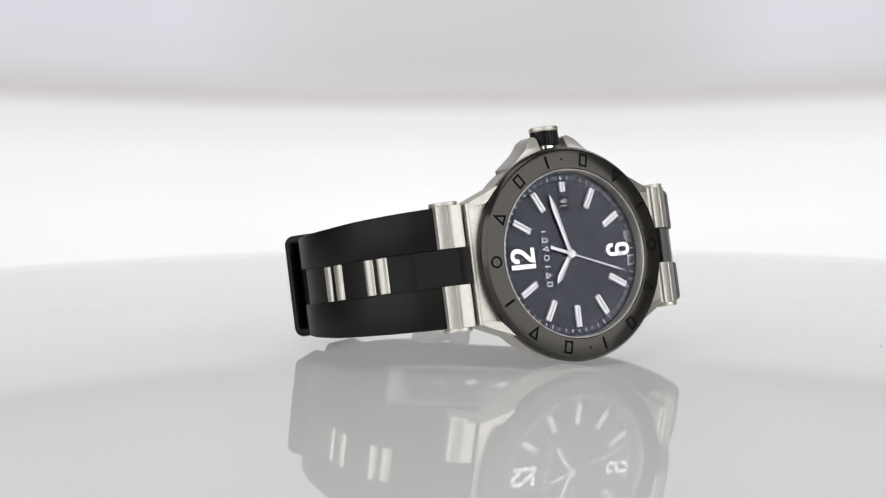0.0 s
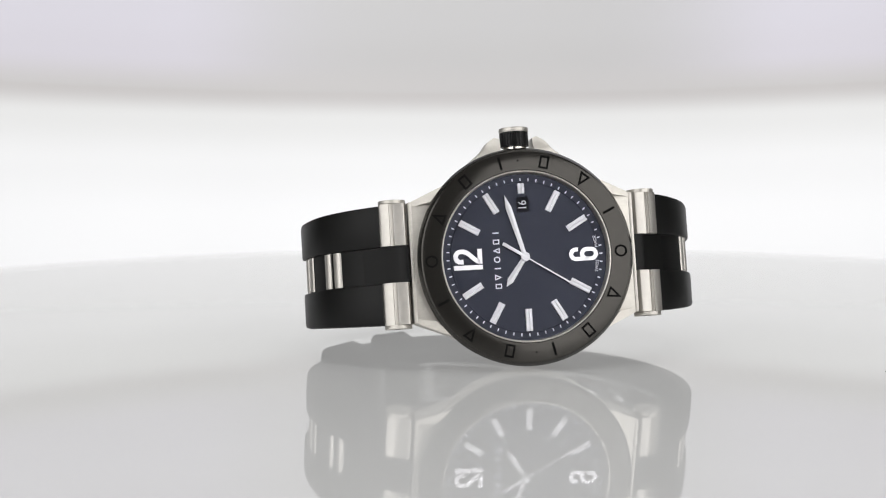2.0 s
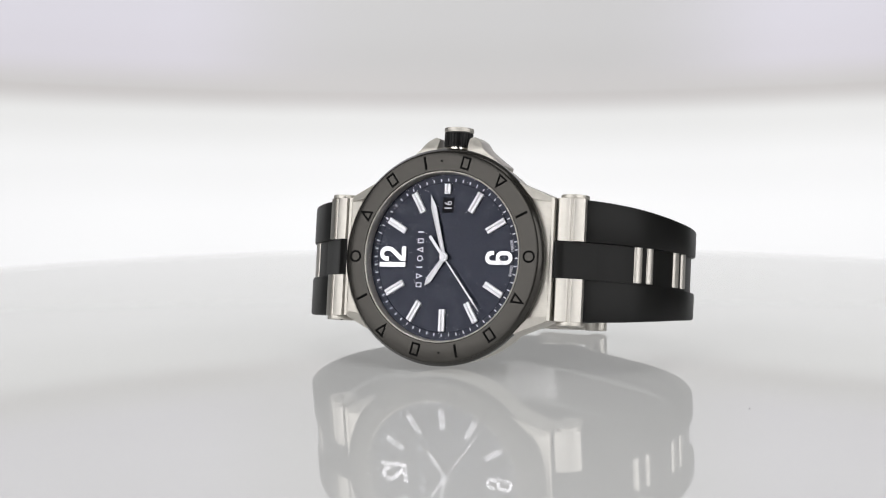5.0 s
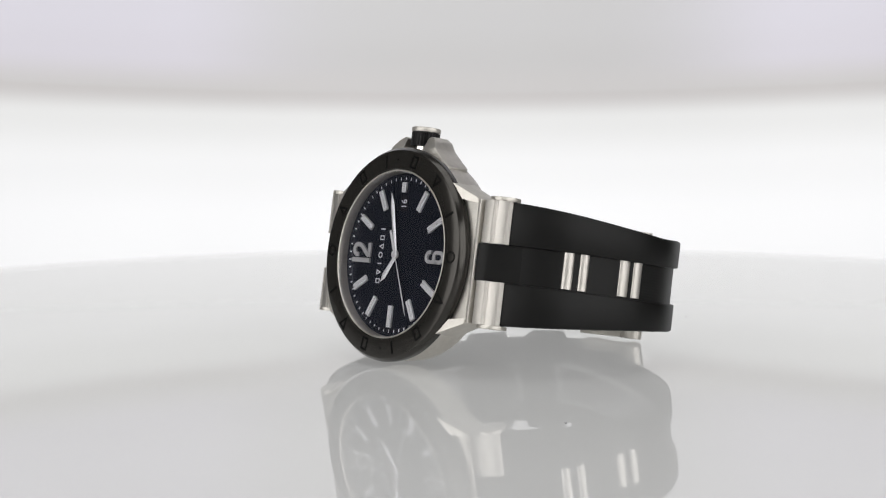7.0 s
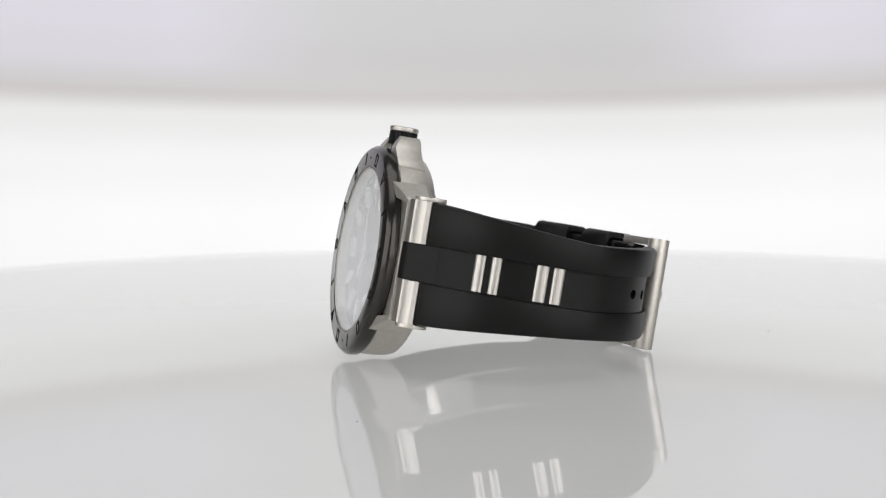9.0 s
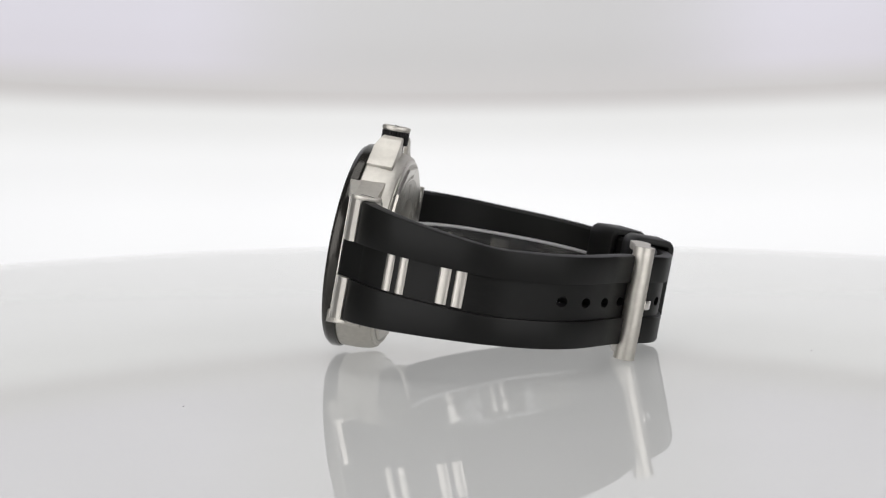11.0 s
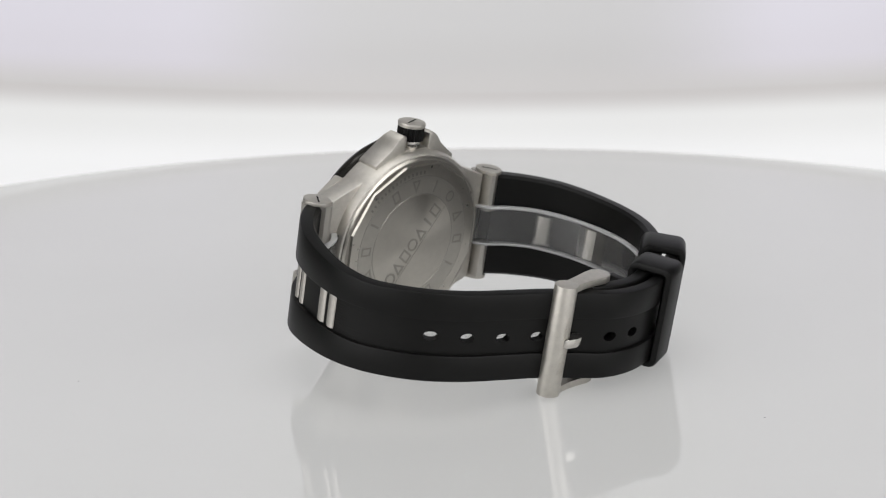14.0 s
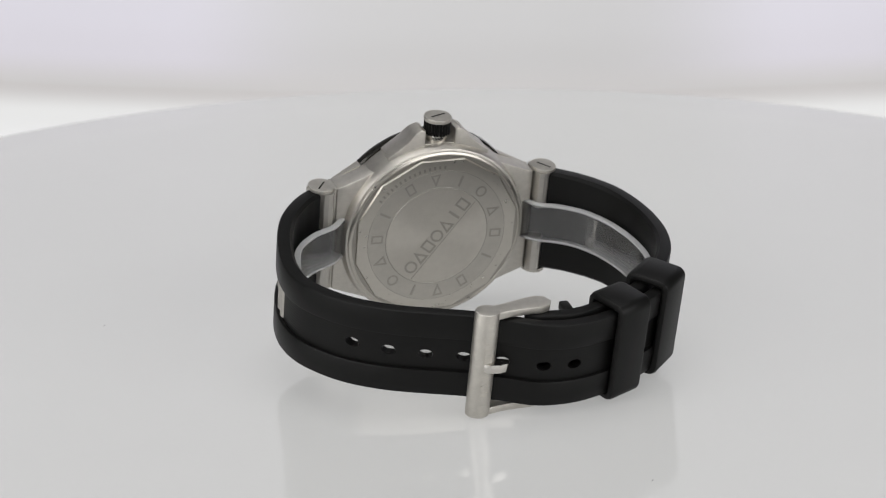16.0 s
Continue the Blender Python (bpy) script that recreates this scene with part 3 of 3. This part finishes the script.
    two = [(-0.43, 0.85), (-0.43, 1.35)] + arc(0.55, 1.35, 0.98, 165, 0, 9) + [(1.53, 0.85), (1.35, 0.25), (0.95, -0.3), (-0.1, -1.45), (-0.36, -1.85), (-0.43, -2.33)]
    twelve = strokes(two, 0.84) + strokes([(-0.85, -2.33), (1.95, -2.33)], 0.84) + strokes([(-1.52, -2.75), (-1.52, 2.75)], 0.86)
    bowl = arc(0, -1.5, 0.9, 180, 360) + arc(0, -0.62, 0.9, 0, 180)
    six = strokes(bowl, 0.74, True) + strokes([(-0.9, -1.2)] + arc(0, 1.5, 0.9, 180, 0, 11) + [(0.9, 1.05)], 0.74)
    for x, quads in ((-11.0, twelve), (11.3, six)):
        bm = B()
        for q in quads:
            prism(bm, [(x - v, u) for u, v in q], -0.08, 0.31)
        part("numeral", bm, NUMERAL, dial, "silvered applied numeral", 0, MW)
    # minute ticks
    for k in range(60):
        t = B()
        L = 0.28
        box(t, -0.1, 0.1, 0.19, 0.26, -L, L)
        t.transform(on_dial(180 - 6 * k, 14.75, 0))
        part("minute_tick", t, PRINT, dial, "", 0, MW)
    # brand marks in print, and the fine print beside the 6
    for k, kind in enumerate(MARKS):
        g = glyph_mesh(kind, 1.22, 0.02)
        g.transform(Matrix.Translation((-5.35, 0.27, -5.3 + k * 1.68)) @ Matrix.Rotation(radians(-90), 4, "Y"))
        part("printed_mark", g, PRINT, dial, "", 0, MW)
    for body, turn in (("SWISS", 9.6), ("MADE", -9.6)):
        g = text_mesh(body, 0.85, 0.01, 1.0)
        g.transform(Matrix.Rotation(radians(turn), 4, "Y") @ Matrix.Translation((14.0, 0.2, 0)))
        part("printed_word", g, PRINT, dial, "", 0, MW)
    # date
    bm = joined(lambda b: box(b, -1.05, 1.35, 0.255, 0.31, 8.5, 11.4))
    part("date_window", bm, WINDOW_BLACK, dial, "black date window", 0, MW)
    bm = text_mesh("16", 2.25, 0.01, 0.85)
    bm.transform(Matrix.Translation((0.2, 0.24, 9.85)))
    part("date_numeral", bm, PRINT, dial, "white date numeral", 0, MW)

    # hands
    for name, ang, ln, wd, tail, y in (("hour_hand", 234.2, 6.7, 1.25, 0.6, -0.12), ("minute_hand", 105.7, 12.3, 1.15, 0.6, -0.30)):
        bm = hand(ln, wd, tail, y)
        bm.transform(Matrix.Rotation(radians(-ang), 4, "Y"))
        part(name, bm, INDEX, w, "polished metal hand", 0, MW)
    bm = hand(12.95, 0.34, 0.3, -0.55, 0.03)
    box(bm, -5.0, 0, -0.62, -0.50, -0.30, 0.30, 0.05)
    lathe(bm, [(0, -0.85), (0.4, -0.85), (0.48, -0.72), (0.8, -0.72), (0.88, -0.4), (0.75, -0.1), (0, 0.0)], 32)
    sec = part("seconds_hand", bm, INDEX, w, "thin polished seconds hand with a hub", 30, MM)

    # crown
    bm = B()
    prof = []
    for k in range(96):
        r = 2.75 if k % 4 in (0, 1) else 2.5
        prof.append((r * math.cos(radians(k * 3.75)), 3.75 + r * math.sin(radians(k * 3.75))))
    prism(bm, prof, 21.45, 24.1, 0, axis="z")
    crown = part("crown", bm, CROWN_BLACK, w, "black knurled crown", 20, MW)
    bm = prism(B(), [(2.85 * math.cos(radians(a)), 3.75 + 2.85 * math.sin(radians(a))) for a in range(0, 360, 8)], 24.1, 25.1, 0.38, axis="z")
    part("cap", bm, STEEL, crown, "brushed steel crown cap", 30, MW)
    bm = joined(lambda b: box(b, -1.75, 1.75, -0.16, 0.16, -0.02, 0.03))
    bm.transform(Matrix.Translation((0, 3.75, 25.11)) @ Matrix.Rotation(radians(20), 4, "Z"))
    part("slot", bm, ENGRAVE, crown, "", 0, MW)
    bm = prism(B(), [(2.25 * math.cos(radians(a)), 3.75 + 2.25 * math.sin(radians(a))) for a in range(0, 360, 12)], 19.8, 21.45, 0.2, axis="z")
    part("crown_tube", bm, POLISHED, crown, "polished steel crown tube", 30, MW)

    # case back: polished rim, groove, twelve-sided plate, turned centre
    bm = lathe(B(), [(0, 8.3), (18.2, 8.3), (18.25, 8.36), (18.45, 8.36), (18.6, 8.28), (18.85, 8.1), (18.95, 7.85), (18.95, 7.5), (0, 7.5)], 96)
    back = part("case_back", bm, BACKSTEEL, w, "satin steel case back with engraving", 30, MW)
    n = 12
    bm = B()
    lo = [bm.verts.new((18.0 * math.cos(radians(15 + 30 * k)), 8.25, 18.0 * math.sin(radians(15 + 30 * k)))) for k in range(n)]
    hi = [bm.verts.new((17.75 * math.cos(radians(15 + 30 * k)), 8.75, 17.75 * math.sin(radians(15 + 30 * k)))) for k in range(n)]
    bm.faces.new(hi)
    bm.faces.new(lo[::-1])
    for k in range(n):
        bm.faces.new((lo[k], lo[(k + 1) % n], hi[(k + 1) % n], hi[k]))
    part("back_groove", lathe(B(), [(17.0, 8.27), (17.0, 8.32), (18.15, 8.32), (18.15, 8.27)], 96), BACKGRAVE, back, "dark groove round the plate", 30, MW)
    part("back_plate", bm, BACKSTEEL, back, "twelve-sided steel back plate", 20, MW)
    bm = lathe(B(), [(11.0, 8.74), (11.06, 8.79), (11.16, 8.79), (11.22, 8.74)], 96)
    part("engraved_ring", bm, BACKGRAVE, back, "", 30, MW)
    bm = lathe(B(), [(0, 8.78), (10.95, 8.78), (11.0, 8.73), (0, 8.73)], 96)
    part("back_disc", bm, TURNED, back, "round turned steel centre", 30, MW)
    part("back_channel", lathe(B(), [(11.2, 8.742), (11.2, 8.762), (14.9, 8.762), (14.9, 8.742)], 96, closed=True), CHANNEL, back, "darker brushed ring of the case back", 30, MW)
    for start in (0, 180):
        for k, kind in enumerate(MARKS):
            g = glyph_mesh(kind, 2.5, 0.04)
            g.transform(on_dial(60 + start + k * 24.5, 13.0, 8.77))
            part("engraved_mark", g, BACKGRAVE, back, "", 0, MW)
    part("engraved_ring", lathe(B(), [(14.9, 8.74), (14.93, 8.775), (15.0, 8.775), (15.03, 8.74)], 96), BACKGRAVE, back, "", 30, MW)
    for a in range(96, 156, 4):
        g = joined(lambda b: box(b, -0.22, 0.22, 8.75, 8.79, -0.35, 0.35))
        g.transform(on_dial(a - 60, 15.75, 0))
        part("engraved_bar", g, BACKGRAVE, back, "", 0, MW)
    tilt = Matrix.Rotation(radians(53), 4, "Y")
    line = joined(lambda b: box(b, -10.6, 10.6, 8.77, 8.82, -1.95, -1.8))
    line.transform(tilt)
    part("engraved_line", line, BACKGRAVE, back, "", 0, MW)
    for k in range(7):
        g = glyph_mesh(("block", "bar", "peak", "ring", "block", "peak", "ring")[k], 2.9, 0.05)
        g.transform(tilt @ Matrix.Translation((-8.6 + k * 2.85, 8.79, 0)))
        part("engraved_mark", g, BACKGRAVE, back, "", 0, MW)

    # strap halves, end links
    strap(w, RIGHT, 1, 8.75, "black rubber strap tail with adjustment holes", holes=(30.6, 24.7, 18.2, 11.6, 5.2, -1.4, -8.2))
    strap(w, LEFT, -1, 9.2, "black rubber buckle strap with steel inlays")
    for sx in (1, -1):
        for sz in (1, -1):
            end_link(w, sx, sz)

    # buckle: outer bar, two side arms, tongue
    buckle = part("buckle", joined(lambda b: prism(b, [(8.8 + 2.35 * math.cos(radians(a)), 57.1 + 2.1 * math.sin(radians(a))) for a in range(0, 360, 15)],
                                                   -10.7, 11.5, 0.25, axis="z")), STEEL, w, "brushed steel buckle bar", 30, MW)
    for z in (-10.6, 9.9):
        arm = prism(B(), [(9.4, 56.0), (9.2, 58.8), (4.2, 57.9), (0.8, 57.8), (-1.6, 57.9), (-3.4, 57.4), (-4.2, 56.0), (-3.5, 54.4), (-1.9, 53.7), (0.7, 54.1), (4.5, 55.0)], z, z + 1.5, 0.25, axis="z")
        part("side_arm", arm, STEEL, buckle, "brushed steel buckle arm", 30, MW)
    tongue = prism(B(), [(4.2, 58.2), (4.2, 59.2), (4.9, 59.9), (6.4, 60.2), (8.4, 59.9), (9.4, 59.2), (8.4, 58.2), (6.0, 57.6)], -0.65, 1.3, 0.5, axis="z")
    part("tongue", tongue, POLISHED, buckle, "polished steel tongue", 30, MW)
    for k, kind in enumerate(MARKS):
        g = glyph_mesh(kind, 1.3, 0.05)
        g.transform(Matrix.Translation((8.8, 59.18, -5.4 + k * 1.8)) @ Matrix.Rotation(radians(-90), 4, "Y"))
        part("engraved_mark", g, BACKSTEEL, buckle, "", 0, MW)

    # the rubber ear of the buckle hinge
    part("strap_ear", joined(lambda b: box(b, -8.6, -6.8, 53.9, 57.0, 8.0, 9.7, 0.35)), RUBBER, w, "small black rubber ear beside the buckle", 30, MW)

    # keepers
    for (cx, cy), ang, ln in (((-19.1, 59.2), 21, 7.9), ((-30.6, 51.8), 39, 8.6)):
        bm = keeper_loop(ln, -7.2, 1.9, -9.2, 11.5, 1.6)
        bm.transform(Matrix.Translation((cx, cy, 0)) @ Matrix.Rotation(radians(ang), 4, "Z"))
        part("keeper", bm, RUBBER, w, "black rubber strap keeper", 30, MW)
    return w, sec


def display_ring():
    root = new("display_ring")
    tagged(root, "clear plastic display ring holding the strap open", "display stand")
    pts = [(19.8, 6.0), (22.6, 9.0), (27.5, 11.6), (32.0, 16.5), (34.3, 23.5), (35.0, 29.0), (34.0, 35.0), (31.0, 40.5), (26.0, 45.2), (19.0, 48.8), (11.0, 51.4), (3.0, 54.0), (-8.0, 55.8),
           (-18.0, 53.4), (-26.0, 49.2), (-32.0, 42.5), (-35.4, 34.5), (-35.8, 27.0), (-34.2, 19.5), (-31.0, 13.5), (-26.5, 9.8), (-22.8, 8.2), (-20.4, 5.4)]
    P, _ = curve_points(pts, 120)
    fr = frames_along(P, 1)
    bm = sweep(B(), fr, lambda u: [(-0.45, -3.6), (0.45, -3.6), (0.45, 4.6), (-0.45, 4.6)])
    part("band", bm, CLEAR, root, "clear plastic band", 30, MW)
    for z in (-3.6, 4.6):
        part("band_edge", sweep(B(), fr, lambda u: [(-0.5, z - 0.26), (0.5, z - 0.26), (0.64, z), (0.5, z + 0.26), (-0.5, z + 0.26), (-0.64, z)]), EDGE, root, "frosted band edge", 40, MW)
    for end, nxt in ((P[0], P[3]), (P[-1], P[-4])):
        c = end.lerp(nxt, 0.2)
        lip = prism(B(), [(c.x + 0.95 * math.cos(radians(a)), c.y + 0.95 * math.sin(radians(a))) for a in range(0, 360, 24)], -3.7, 4.7, 0.15, axis="z")
        part("end_lip", lip, CLEAR, root, "rounded clear end lip", 40, MW)
    return root


# ---- build ----
studio()
softbox(Vector(FRONT_L[0]) + (Vector(FRONT_L[0]) - Vector(FRONT_L[1])).normalized() * 0.01, FRONT_L[1], 0.88, 0.62, "wide white softbox facing the turntable")
softbox(Vector(FRONT_R[0]) + (Vector(FRONT_R[0]) - Vector(FRONT_R[1])).normalized() * 0.01, FRONT_R[1], 0.88, 0.62, "wide white softbox facing the turntable")
softbox(Vector(TOP[0]) + Vector((0, 0, 0.01)), TOP[1], 0.77, 0.77, "large white softbox hung over the turntable")
TURNTABLE = turntable()
BACKDROP = backdrop()
WATCH, SECONDS = watch()
RING = display_ring()

SPIN = ((0.0, 34.41), (0.5, 28.64), (1.0, 22.89), (1.5, 17.17), (2.0, 11.47), (2.5, 5.73), (3.0, 0.0), (3.5, -5.86), (4.0, -11.74), (4.5, -17.6), (5.0, -23.5),
        (5.5, -29.4), (6.0, -35.4), (6.5, -41.45), (7.0, -47.53), (7.5, -53.63), (8.0, -59.68), (8.5, -65.67), (9.0, -71.7), (9.5, -77.8), (10.0, -84.0), (10.5, -90.2),
        (11.0, -96.4), (11.5, -102.5), (12.0, -108.46), (12.5, -114.43), (13.0, -120.44), (13.5, -126.46), (14.0, -132.49), (14.5, -138.54), (15.0, -144.62),
        (15.5, -150.73), (16.0, -156.83))


def motions():
    rows = [(t, pose(0, 0, 0, 0, 0, a)) for t, a in SPIN]
    for thing in (TURNTABLE, WATCH, RING):
        walk(thing, rows)
    walk(SECONDS, [(t, MWR @ Matrix.Rotation(radians(19.3 + 6.6 * t), 4, "Y")) for t in range(0, 17, 2)])
    walk(BACKDROP, [(t, Matrix.Translation((0, 0, PIVOT_Z)) @ Matrix.Rotation(-radians(e - 9.31), 4, "X")) for t, e in ELEVATION])


motions()
